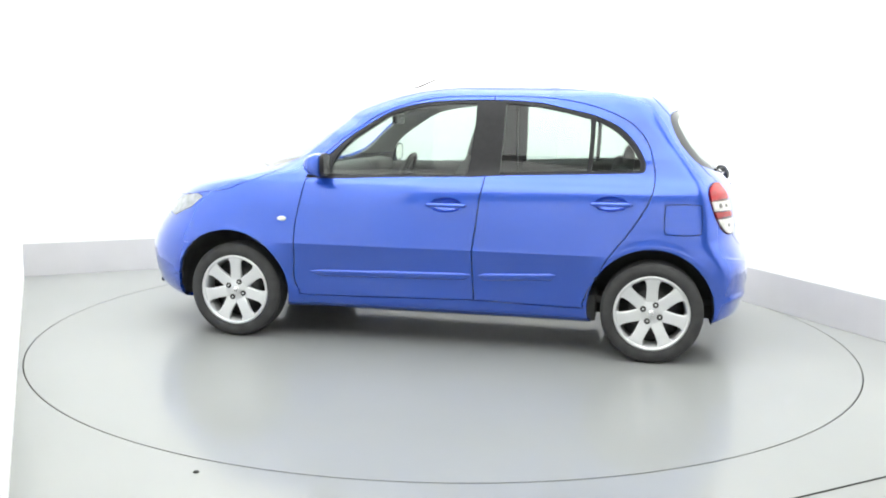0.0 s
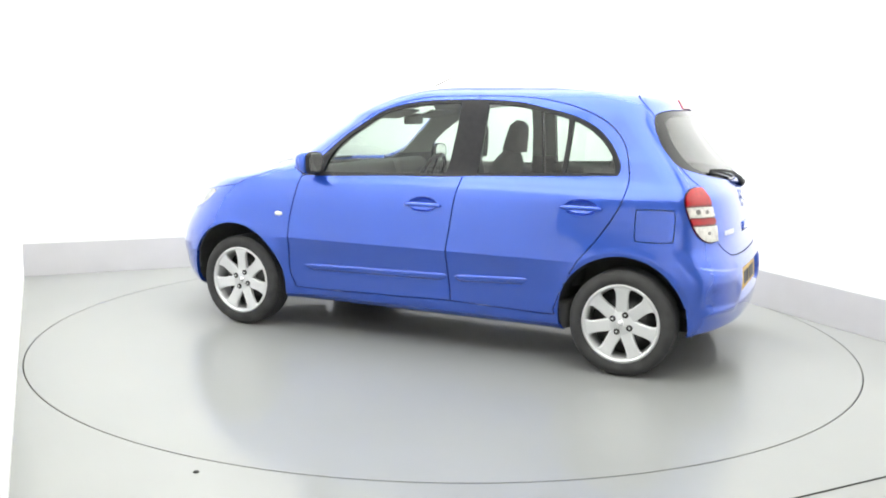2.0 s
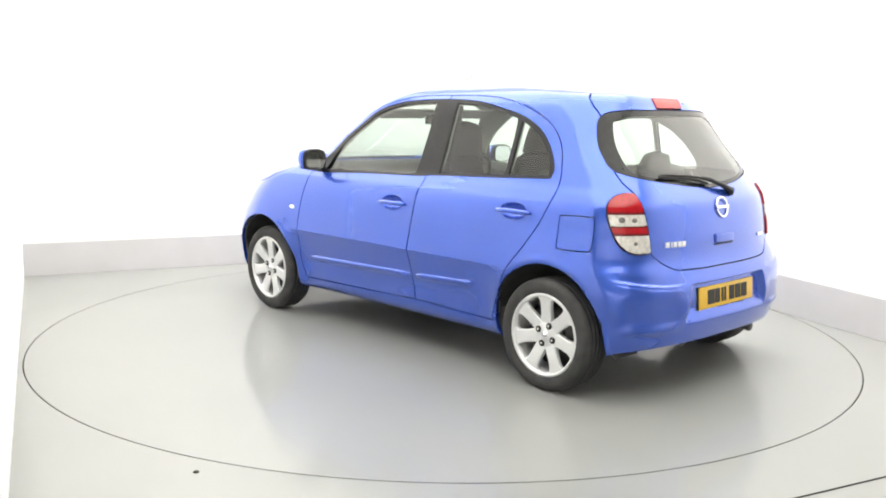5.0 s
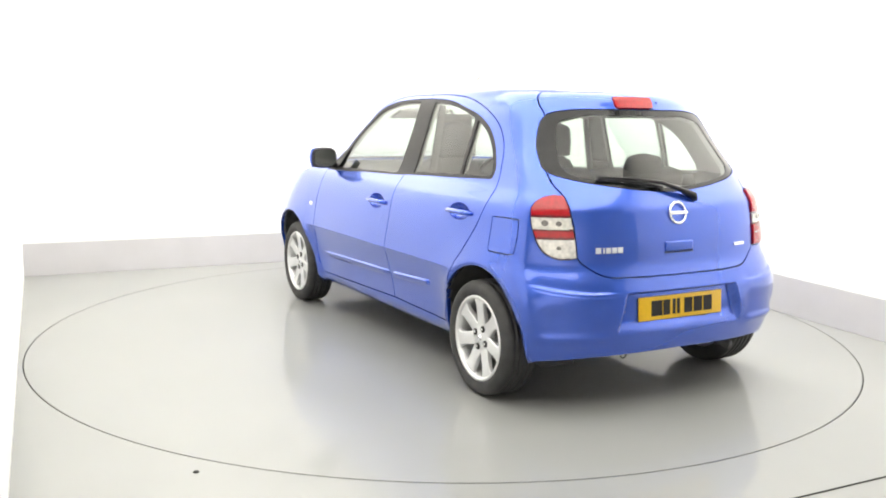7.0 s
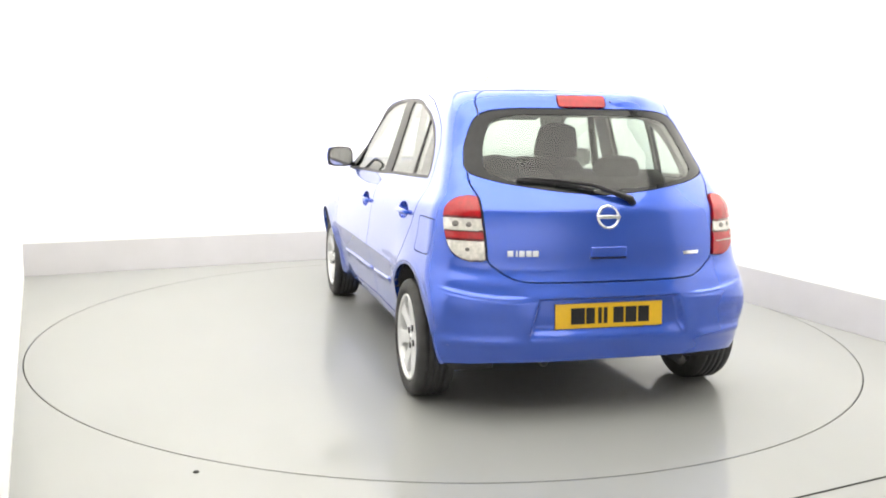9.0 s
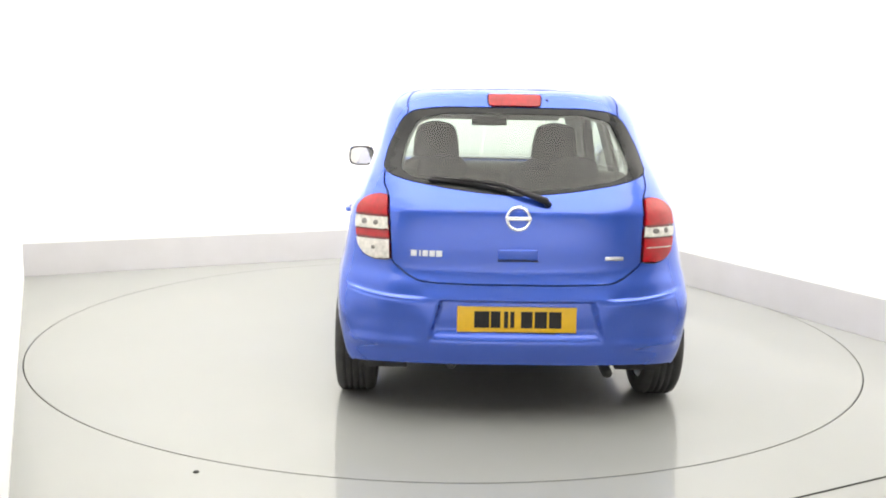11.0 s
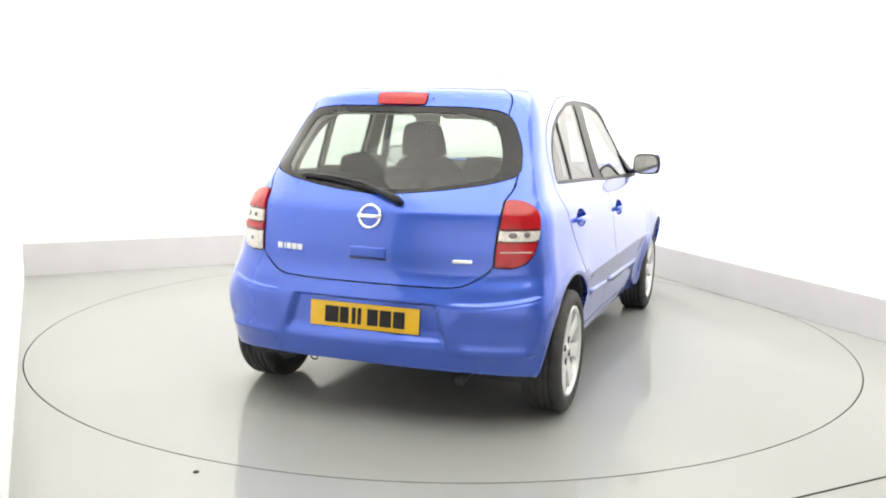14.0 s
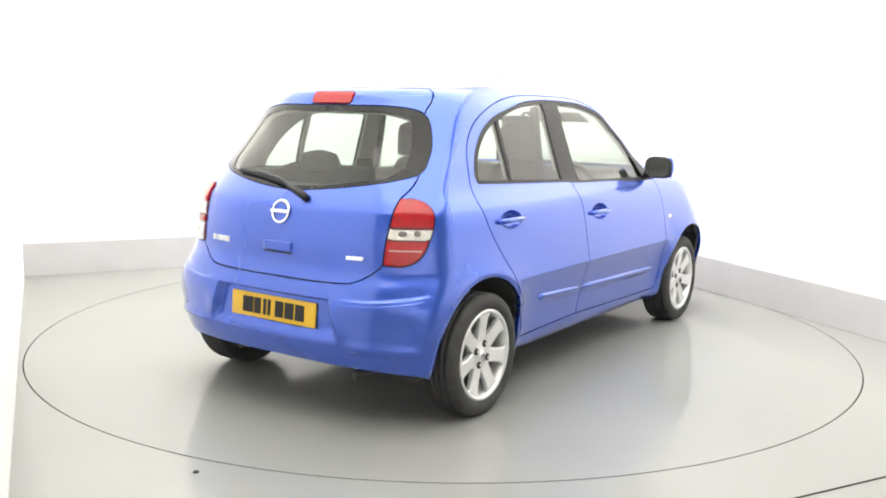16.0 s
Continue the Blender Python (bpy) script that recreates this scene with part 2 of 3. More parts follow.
def surf(s, z):
    """The body's skin: s runs 0..1 from the rear's middle along the left side to the nose."""
    s, z = np.broadcast_arrays(np.asarray(s, float), np.clip(np.asarray(z, float), .165, 1.513))
    xr, xf, w, lr, lf = [np.interp(z, ZFINE, f) for f in FINE]
    k = np.minimum(1, (xf - xr) * .98 / (lr + lf))
    lr, lf = lr * k, lf * k
    a, b = np.clip(s / SR, 0, 1) * math.pi / 2, np.clip((1 - s) / (1 - SF), 0, 1) * math.pi / 2
    q, e = 1 - np.maximum(np.cos(a), 0) ** (2 / 2.2), np.maximum(np.sin(a), 0) ** .8
    qf, ef = 1 - np.maximum(np.cos(b), 0) ** (2 / 2.2), np.maximum(np.sin(b), 0) ** (2 / 2.4)
    m = np.clip((s - SR) / (SF - SR), 0, 1)
    x = np.where(s < SR, xr + lr * q, np.where(s > SF, xf - lf * qf, xr + lr + (xf - lf - xr - lr) * m))
    y = w * e * ef
    y = y * (1 + .027 * np.clip(x, -1.4, 1.0) * np.clip((1.1 - z) / .3, 0, 1))
    y = y * (1 - (.014 + .012 * step(.5, .75, z) + .05 * step(1.0, 1.2, z)) * np.clip((-.95 - x) / .6, 0, 1) ** 1.3)
    side = np.clip((y - .6) / .15, 0, 1)
    for cx in (1.235, -1.218):
        d = np.hypot(x - cx, z - .275)
        y = y + .014 * np.exp(-((d - .36) / np.where(d < .36, .07, .10)) ** 2) * side + .005 * np.exp(-((d - .366) / .02) ** 2) * side
    # below a crease the doors tuck in, down to the moulding
    door = step(1.0, .80, np.abs(x)) * side
    fall = np.logaddexp(0, (.566 - z) / .007) * .007
    y = y + (.008 * np.exp(-np.abs(z - .572) / .03) - .026 * np.tanh(fall / .11)) * door
    # shoulder ledge under the windows
    y = y + .0045 * (step(.948, .916, z) - step(.90, .72, z)) * step(1.45, 1.1, np.abs(x)) * side
    # rear bumper: plate recess, ledge and lower roll
    rear = np.clip((-1.35 - x) / .15, 0, 1)
    half = .335 + (.53 - z) * .28
    rec = step(half + .008, half - .008, y) * step(.352, .425, z) * step(.548, .534, z) * (x < 0)
    x = x + .038 * rec
    zl = z - .035 * np.clip((y - .45) / .3, 0, 1) ** 2
    corner = step(.38, .47, y) * step(.765, .70, y) * (x < -1.3)
    off = corner * (-.0065 * np.tanh((zl - .552) / .003) * np.exp(-((zl - .552) / .030) ** 2) - .004 * np.exp(-((zl - .540) / .006) ** 2) - .010 * np.exp(-((z - .445) / .05) ** 2) + .013 * np.exp(-((z - .350) / .024) ** 2))
    x, y = x - off * .7, y + off * .7
    return x, y


SGRID = np.linspace(0, 1, 4001)


def s_at(z, x=None, y=None):
    """The skin parameter at height z where x (or, at the rear, y) is reached."""
    if x is not None:
        xs, _ = surf(SGRID, z)
        return float(np.interp(x, np.maximum.accumulate(xs), SGRID))
    n = int(4000 * SR)
    _, ys = surf(SGRID[:n], z)
    return float(np.interp(y, np.maximum.accumulate(ys), SGRID[:n]))


def skin(x, z, out=0.0, sign=1):
    """A point of the side at x, z, moved outwards, and its normal."""
    s = s_at(z, x=x)
    p = np.array([*surf(s, z), z])
    du = np.array([*surf(s + .002, z), z]) - np.array([*surf(s - .002, z), z])
    dv = np.array([*surf(s, z + .004), z + .004]) - np.array([*surf(s, z - .004), z - .004])
    n = np.cross(dv, du)
    n /= np.linalg.norm(n) + 1e-9
    if n[1] < 0 and abs(n[1]) > .2 or (abs(n[1]) <= .2 and n[0] * np.sign(x) < 0):
        n = -n
    p = p + n * out
    return Vector((p[0], p[1] * sign, p[2])), Vector((n[0], n[1] * sign, n[2]))


def rear_skin(y, z, out=0.0):
    s = s_at(z, y=abs(y))
    p = np.array([*surf(s, z), z])
    up = np.array([*surf(s, z + .004), z + .004]) - np.array([*surf(s, z - .004), z - .004])
    al = np.array([*surf(s + .002, z), z]) - np.array([*surf(max(s - .002, 0), z), z])
    n = np.cross(al, up)
    n = n / (np.linalg.norm(n) + 1e-9)
    n = -n if n[0] > 0 else n
    p = p + n * out
    g = -1 if y < 0 else 1
    return Vector((p[0], p[1] * g, p[2])), Vector((n[0], n[1] * g, n[2]))


def spline(pts, closed=True, n=8):
    """Catmull-Rom through the points."""
    P = np.array(pts, float)
    N = len(P)
    out = []
    for i in range(N if closed else N - 1):
        p0, p1, p2, p3 = (P[(i - 1) % N], P[i], P[(i + 1) % N], P[(i + 2) % N]) if closed else (P[max(i - 1, 0)], P[i], P[i + 1], P[min(i + 2, N - 1)])
        for k in range(n):
            t = k / n
            out.append(.5 * (2 * p1 + (p2 - p0) * t + (2 * p0 - 5 * p1 + 4 * p2 - p3) * t * t + (3 * p1 - p0 - 3 * p2 + p3) * t ** 3))
    if not closed:
        out.append(P[-1])
    return np.array(out)


def dense(poly, step_m=.02):
    out = []
    for a, b in zip(poly, np.roll(poly, -1, 0)):
        k = max(1, int(np.hypot(*(b - a)) / step_m))
        out += [a + (b - a) * i / k for i in range(k)]
    return np.array(out)


def side_poly(pts, corners=None):
    """corners: indices that stay sharp; None leaves the outline as given."""
    if corners is None:
        P = np.array(pts, float)
    else:
        P = spline([p for i, p in enumerate(pts) for _ in range(3 if i in corners else 1)])
        P = P[np.hypot(*(P - np.roll(P, 1, 0)).T) > 1e-6]
    P = dense(P)
    return np.array([(s_at(z, x=x), z) for x, z in P])


def rear_poly(pts, close=True):
    """From (y, z) points, y >= 0; the polygon is closed across the middle."""
    P = dense(np.concatenate([pts[:1], spline(pts[1:-1], False), pts[-1:]]))
    return np.array([(s_at(z, y=y) if y > 0 else -.02, z) for y, z in P])


def inside(poly, s, z):
    x0, y0 = poly[:, 0], poly[:, 1]
    x1, y1 = np.roll(x0, -1), np.roll(y0, -1)
    c = np.zeros(s.shape, bool)
    for a, b, d, e in zip(x0, y0, x1, y1):
        if b == e:
            continue
        hit = ((b > z) != (e > z)) & (s < (d - a) * (z - b) / (e - b) + a)
        c ^= hit
    return c


def nearest(poly, s, z, k=4.0):
    p = np.stack([s * k, z], -1)
    A = poly * [k, 1]
    B = np.roll(A, -1, 0)
    d = B - A
    t = np.clip(((p[:, None] - A) * d).sum(-1) / ((d * d).sum(-1) + 1e-12), 0, 1)
    q = A + t[..., None] * d
    i = np.argmin(((q - p[:, None]) ** 2).sum(-1), 1)
    r = q[np.arange(len(p)), i]
    return r[:, 0] / k, r[:, 1]


def circle_poly(cx, cz, r):
    # an arch that runs out of the bottom of the skin
    a = np.linspace(0, 2 * math.pi, 60, endpoint=False)
    return side_poly([(cx + r * math.cos(t), max(cz + r * math.sin(t), .10)) for t in a])


# outlines on the side (x, z)
WIN_F = [(.66, .972), (.60, 1.10), (.485, 1.205), (.29, 1.322), (.10, 1.372), (-.04, 1.387), (-.195, 1.392), (-.19, 1.22), (-.165, .992), (.243, .982), (.5, .974)]
WIN_R = [(-.365, 1.392), (-.54, 1.382), (-.70, 1.352), (-.845, 1.316), (-.848, 1.20), (-.838, 1.030), (-.60, 1.020), (-.352, 1.008)]
WIN_Q = [(-.875, 1.308), (-.985, 1.252), (-1.07, 1.175), (-1.125, 1.085), (-1.125, 1.042), (-1.0, 1.036), (-.865, 1.032), (-.872, 1.18)]
DLO = [(.785, .95), (.75, .985), (.63, 1.112), (.50, 1.218), (.30, 1.336), (.10, 1.388), (-.1, 1.404), (-.34, 1.408), (-.55, 1.397), (-.71, 1.366), (-.87, 1.330), (-1.0, 1.272),
       (-1.092, 1.188), (-1.152, 1.085), (-1.146, 1.030), (-.9, 1.018), (-.36, .994), (-.18, .982), (.243, .968), (.577, .952)]
DOOR_F = [(.778, 1.0), (.778, .947), (.797, .835), (.825, .673), (.833, .5), (.843, .363), (.815, .285), (.772, .258), (.238, .266), (-.225, .277), (-.218, .551), (-.235, .708),
          (-.252, .871), (-.271, .987), (-.285, 1.2), (-.294, 1.432), (-.027, 1.425), (.175, 1.392), (.369, 1.322), (.57, 1.190), (.70, 1.079)]
DOOR_R = [(-.225, .277), (-.80, .266), (-.842, .30), (-.885, .40), (-.972, .561), (-1.069, .688), (-1.168, .845), (-1.208, .967), (-1.200, 1.079), (-1.155, 1.206), (-1.055, 1.305),
          (-.893, 1.375), (-.694, 1.418), (-.494, 1.432), (-.294, 1.432), (-.285, 1.2), (-.271, .987), (-.252, .871), (-.235, .708), (-.218, .551)]
FLAP = [(-1.270, .848), (-1.285, .864), (-1.448, .868), (-1.464, .855), (-1.468, .735), (-1.445, .708), (-1.295, .704), (-1.272, .722)]
# outlines at the rear (y, z)
TAILGATE = [(-1, .610), (.20, .610), (.39, .615), (.46, .633), (.515, .668), (.550, .705), (.555, .80), (.563, .90), (.57, .975), (.592, 1.03), (.588, 1.10), (.568, 1.20), (.52, 1.30), (.495, 1.345), (.497, 1.385), (.480, 1.425), (.44, 1.448), (-1, 1.464)]
FRIT = [(-1, .990), (.0, .990), (.21, 1.006), (.43, 1.036), (.53, 1.058), (.578, 1.076), (.597, 1.10), (.592, 1.13), (.574, 1.20), (.526, 1.30), (.485, 1.338), (.425, 1.356), (.31, 1.366), (-1, 1.374)]
RGLASS = [(-1, 1.006), (.0, 1.006), (.21, 1.021), (.40, 1.047), (.475, 1.064), (.512, 1.090), (.517, 1.12), (.500, 1.20), (.462, 1.285), (.430, 1.316), (.32, 1.341), (-1, 1.352)]
BRAKE = [(-1, 1.377), (.10, 1.377), (.118, 1.384), (.122, 1.428), (-1, 1.434)]
# tail lamp: inner edge by y, outer edge by x
LAMP_IN = [(.553, .702), (.557, .80), (.565, .90), (.568, .978)]
LAMP_OUT = [(-1.530, .982), (-1.506, .967), (-1.498, .93), (-1.514, .865), (-1.540, .80), (-1.570, .745), (-1.598, .713), (-1.624, .699)]


def car_body(car):
    polys = {}
    lamp = np.array([(s_at(z, y=y), z) for y, z in spline(LAMP_IN, False)] + [(s_at(z, x=x), z) for x, z in spline(LAMP_OUT, False)])
    polys["arch_f"] = circle_poly(1.234, .28, .352)
    polys["arch_r"] = circle_poly(-1.215, .275, .345)
    polys["handle_f"] = side_poly([(-.06 + .088 * math.cos(a), .822 + .040 * math.sin(a)) for a in np.linspace(0, 2 * math.pi, 24, endpoint=False)])
    polys["handle_r"] = side_poly([(-.978 + .088 * math.cos(a), .858 + .040 * math.sin(a)) for a in np.linspace(0, 2 * math.pi, 24, endpoint=False)])
    polys["win_f"], polys["win_r"], polys["win_q"] = side_poly(WIN_F, (0, 6, 8)), side_poly(WIN_R, (0, 3, 5, 7)), side_poly(WIN_Q, (0, 4, 6))
    polys["dlo"] = side_poly(DLO, (0, 14))
    polys["lamp"] = lamp
    polys["brake"], polys["rglass"], polys["frit"] = rear_poly(BRAKE), rear_poly(RGLASS), rear_poly(FRIT)
    polys["door_f"], polys["door_r"] = side_poly(DOOR_F, (9, 15)), side_poly(DOOR_R, (0, 14))
    polys["flap"] = side_poly(FLAP, ())
    polys["tailgate"] = rear_poly(TAILGATE)
    polys["screen"] = np.array([(.78, .998), (.79, 1.1), (.802, 1.25), (.822, 1.36), (.88, 1.405), (1.02, 1.418), (1.02, .990), (.9, .990)])
    polys["headlamp"] = np.array([(.775, .815), (.80, .83), (.84, .805), (.865, .76), (.86, .70), (.82, .69), (.785, .75)])
    polys["hood"] = np.array([(.716, .93), (.73, .868), (.80, .83), (.88, .80), (1.02, .78), (1.02, .978), (.9, .978), (.765, .988), (.735, .975)])
    polys["bumper_r"] = np.array([(-.02, .15), (-.02, .612)] + [(s_at(z, y=y), z) for y, z in TAILGATE[1:6]] + [(s_at(z, x=x), z) for x, z in ((-1.588, .713), (-1.53, .64), (-1.47, .53), (-1.40, .40), (-1.45, .15))])
    polys["bumper_f"] = np.array([(1.02, .15), (1.02, .64), (.82, .66), (.735, .62), (s_at(.56, x=1.49), .56), (s_at(.4, x=1.50), .4), (s_at(.15, x=1.45), .15)])
    polys["cut"] = np.array([(-.02, .05), (-.02, .262), (s_at(.255, y=.5), .255), (s_at(.24, x=-1.6), .238), (s_at(.19, x=-1.45), .19), (s_at(.17, x=-1.40), .05)])
    polys = {"cut": polys.pop("cut"), **polys}
    names = list(polys)
    # sampling of the skin
    e = np.linspace(0, .72, 54)
    a0 = np.arcsin(e ** 1.25) / (math.pi / 2) * SR
    rear = np.concatenate([a0, np.linspace(a0[-1], SR, 30)[1:]])
    front = 1 - np.concatenate([a0 * (1 - SF) / SR, np.linspace(a0[-1] * (1 - SF) / SR, 1 - SF, 20)[1:]])[::-1]
    ss = np.concatenate([rear, np.linspace(SR, SF, 120)[1:], front[1:]])
    full = np.concatenate([-ss[:0:-1], ss])
    zz = np.concatenate([np.linspace(.165, .36, 22), np.linspace(.36, .52, 18)[1:], np.linspace(.52, .60, 26)[1:], np.linspace(.60, 1.36, 80)[1:], np.linspace(1.36, 1.45, 16)[1:], np.linspace(1.45, 1.5125, 17)[1:]])
    S, Z = np.meshgrid(full, zz)
    nz, ns = S.shape
    S, Z = S.ravel().copy(), Z.ravel().copy()
    idx = np.arange(nz * ns).reshape(nz, ns)
    F = np.stack([idx[:-1, :-1], idx[:-1, 1:], idx[1:, 1:], idx[1:, :-1]], -1).reshape(-1, 4)
    fc_s, fc_z = np.abs(S[F]).mean(1), Z[F].mean(1)
    left = S[F].mean(1) > 0
    lab = np.full(len(F), len(names))
    for k, nm in reversed(list(enumerate(names))):
        hit = inside(polys[nm], fc_s, fc_z)
        if nm == "flap":
            hit &= left
        lab[hit] = k
    # pull the skin's edges onto the outlines
    low = np.full(len(S), 99)
    high = np.full(len(S), -1)
    for c in range(4):
        np.minimum.at(low, F[:, c], lab)
        np.maximum.at(high, F[:, c], lab)
    for k, nm in enumerate(names):
        v = np.where((low == k) & (high > k) & (np.abs(S) < .9999))[0]
        if len(v):
            sg = np.where(S[v] < 0, -1, 1)
            mid = np.abs(S[v]) < 1e-6
            ns_, nz_ = nearest(polys[nm], np.abs(S[v]), Z[v])
            S[v] = np.where(mid, 0, sg * np.maximum(ns_, 1e-5))
            Z[v] = np.where((Z[v] < .166), Z[v], nz_)
    X, Y = surf(np.abs(S), Z)
    V = np.stack([X, np.where(S < 0, -Y, Y), Z], -1)
    # outward normals
    fn = np.cross(V[F[:, 2]] - V[F[:, 0]], V[F[:, 3]] - V[F[:, 1]])
    cen = V[F].mean(1) - [0, 0, .7]
    flip = (fn * (cen * [.3, 1, 1])).sum(1) < 0
    if flip.mean() > .5:
        F = F[:, ::-1]
        fn = -fn
    N = np.zeros_like(V)
    for c in range(4):
        np.add.at(N, F[:, c], fn)
    N /= np.linalg.norm(N, axis=1)[:, None] + 1e-12

    seam = [names.index("bumper_r"), names.index("bumper_f"), len(names)]
    plain = np.ones(len(S), bool)
    for c in range(4):
        np.logical_and.at(plain, F[:, c], np.isin(lab, seam))

    def panel(name, faces, material, parent, label="", gap=.0028, flange=.022, push=0.0, smooth=True):
        f = F[faces]
        used, inv = np.unique(f, return_inverse=True)
        f = inv.reshape(f.shape)
        v, n = V[used] + N[used] * push, N[used]
        ed = {}
        for q in f:
            for a, b in zip(q, np.roll(q, -1)):
                if (b, a) in ed:
                    del ed[(b, a)]
                else:
                    ed[(a, b)] = 1
        edges = list(ed)
        faces_out = [tuple(q) for q in f]
        verts = v.copy()
        extra = []
        if edges and (gap or flange):
            inward = np.zeros_like(v)
            for a, b in edges:
                t = v[b] - v[a]
                w = np.cross(n[a] + n[b], t)
                w /= np.linalg.norm(w) + 1e-9
                inward[a] += w
                inward[b] += w
            ids = sorted({i for e_ in edges for i in e_})
            for i in ids:
                if plain[used[i]]:
                    continue
                w = inward[i]
                verts[i] = v[i] + w / (np.linalg.norm(w) + 1e-9) * gap
            if flange:
                m1 = {i: len(verts) + k for k, i in enumerate(ids)}
                m2 = {i: len(verts) + len(ids) + k for k, i in enumerate(ids)}
                top = verts[ids]
                extra = [top, top - n[ids] * flange]
                faces_out += [(m1[b], m1[a], m2[a], m2[b]) for a, b in edges]
        if extra:
            verts = np.concatenate([verts] + extra)
        # drop folded slivers
        clean = [tuple(dict.fromkeys(q)) for q in faces_out]
        return raw(name, verts, [q for q in clean if len(q) > 2], material, parent, label, smooth)

    def pick(nm, sgn=0):
        k = names.index(nm) if nm else len(names)
        m = lab == k
        return np.where(m & left)[0] if sgn > 0 else np.where(m & ~left)[0] if sgn < 0 else np.where(m)[0]

    made = {}
    made["shell"] = panel("body_shell", pick(None), PAINT, car, "glossy blue metallic body shell")
    for sg in (1, -1):
        for nm, nice in (("door_f", "front_door"), ("door_r", "rear_door")):
            made[nm, sg] = panel(nice, pick(nm, sg), PAINT, car, "glossy blue metallic closed door", .0036)
        d = panel("window_surround", pick("dlo", sg), BLACK, car, "satin black window surround", 0, .02, -.003)
        panel("front_window", pick("win_f", sg), GLASS, made["door_f", sg], "clear side window glass", 0, 0, -.008)
        panel("rear_window", pick("win_r", sg), GLASS, made["door_r", sg], "clear side window glass", 0, 0, -.008)
        panel("quarter_window", pick("win_q", sg), GLASS, made["door_r", sg], "small clear quarter glass", 0, 0, -.008)
        h = panel("headlamp", pick("headlamp", sg), HEADLENS, car, "clear headlamp lens", .002, .02)
    made["tailgate"] = panel("tailgate", pick("tailgate"), PAINT, car, "glossy blue metallic hatchback tailgate", .0055)
    panel("window_border", pick("frit"), FRITBLACK, made["tailgate"], "black border of the rear window", 0, .01, -.002)
    panel("rear_glass", pick("rglass"), GLASS, made["tailgate"], "clear rear window glass", 0, 0, -.004)
    panel("brake_light", pick("brake"), RED, made["tailgate"], "red high-level brake light", .001, .015, .004)
    panel("fuel_flap", pick("flap"), PAINT, car, "blue fuel filler flap")
    panel("bonnet", pick("hood"), PAINT, car, "glossy blue metallic bonnet")
    panel("windscreen", pick("screen"), GLASS, car, "clear windscreen glass", .003, 0, -.004)
    made["bumper"] = panel("rear_bumper", pick("bumper_r"), PAINT, car, "glossy blue rear bumper with a plate recess", .0012)
    panel("front_bumper", pick("bumper_f"), PAINT, car, "glossy blue front bumper", .0012)
    # tail lamps: bands of red and clear lens
    for sg, bands in ((1, ((.884, 2, RED), (.834, .884, CLEAR), (.795, .834, RED), (0, .795, CLEAR))), (-1, ((.864, 2, RED), (.815, .864, CLEAR), (0, .815, RED)))):
        fs = pick("lamp", sg)
        base = panel("tail_lamp", fs, LAMPRIM, car, "dark red tail lamp housing", .004, .03, .004)
        for lo, hi, m in bands:
            sel = fs[(fc_z[fs] >= lo) & (fc_z[fs] < hi)]
            panel("red_lens" if m is RED else "clear_lens", sel, m, base, "red tail lamp lens" if m is RED else "clear tail lamp lens", .0055, .012, .011)
        # bulbs seen through the clear lens, and pale ridges across the lenses
        def lens_point(f, z, out):
            inner = s_at(z, y=float(np.interp(z, [p[1] for p in LAMP_IN], [p[0] for p in LAMP_IN])))
            outer = s_at(z, x=float(np.interp(z, [p[1] for p in LAMP_OUT[:1:-1]], [p[0] for p in LAMP_OUT[:1:-1]])))
            return skin(float(surf(inner + (outer - inner) * f, z)[0]), z, out, sg)
        for f, z, rx, rz in ((.62, .860, .017, .014), (.30, .858, .014, .012), (.45, .752, .011, .009)) if sg > 0 else ((.62, .840, .015, .013), (.30, .838, .020, .013)):
            q, n = lens_point(f, z, .0105)
            bm = bmesh.new()
            bmesh.ops.create_uvsphere(bm, u_segments=16, v_segments=8, radius=1, matrix=Matrix.LocRotScale(q, n.to_track_quat("Z", "Y"), (rx, rz, .003)))
            part("bulb", bm, BULB, base, "dark grey bulb in its reflector")
        for z in ((.834,) if sg > 0 else (.815, .768)):
            part("lens_ridge", tube([lens_point(f, z, .0112)[0] for f in np.linspace(.1, .9, 9)], .0022, 6), CLEAR, base, "pale ridge between the lenses")
    # cabin lining behind the skin
    keep = [names.index(n) for n in ("win_f", "win_r", "win_q", "rglass", "screen", "arch_f", "arch_r", "cut")]
    sel = np.where(~np.isin(lab, keep) & (fc_z > .30))[0]
    hi = sel[fc_z[sel] > 1.05]
    panel("headlining", hi, LINING, car, "pale grey headlining and pillar trim", .004, -.028, -.035)
    panel("cabin_lining", sel[fc_z[sel] <= 1.05], TRIM, car, "dark grey cabin side trim", .004, -.028, -.035)
    return made


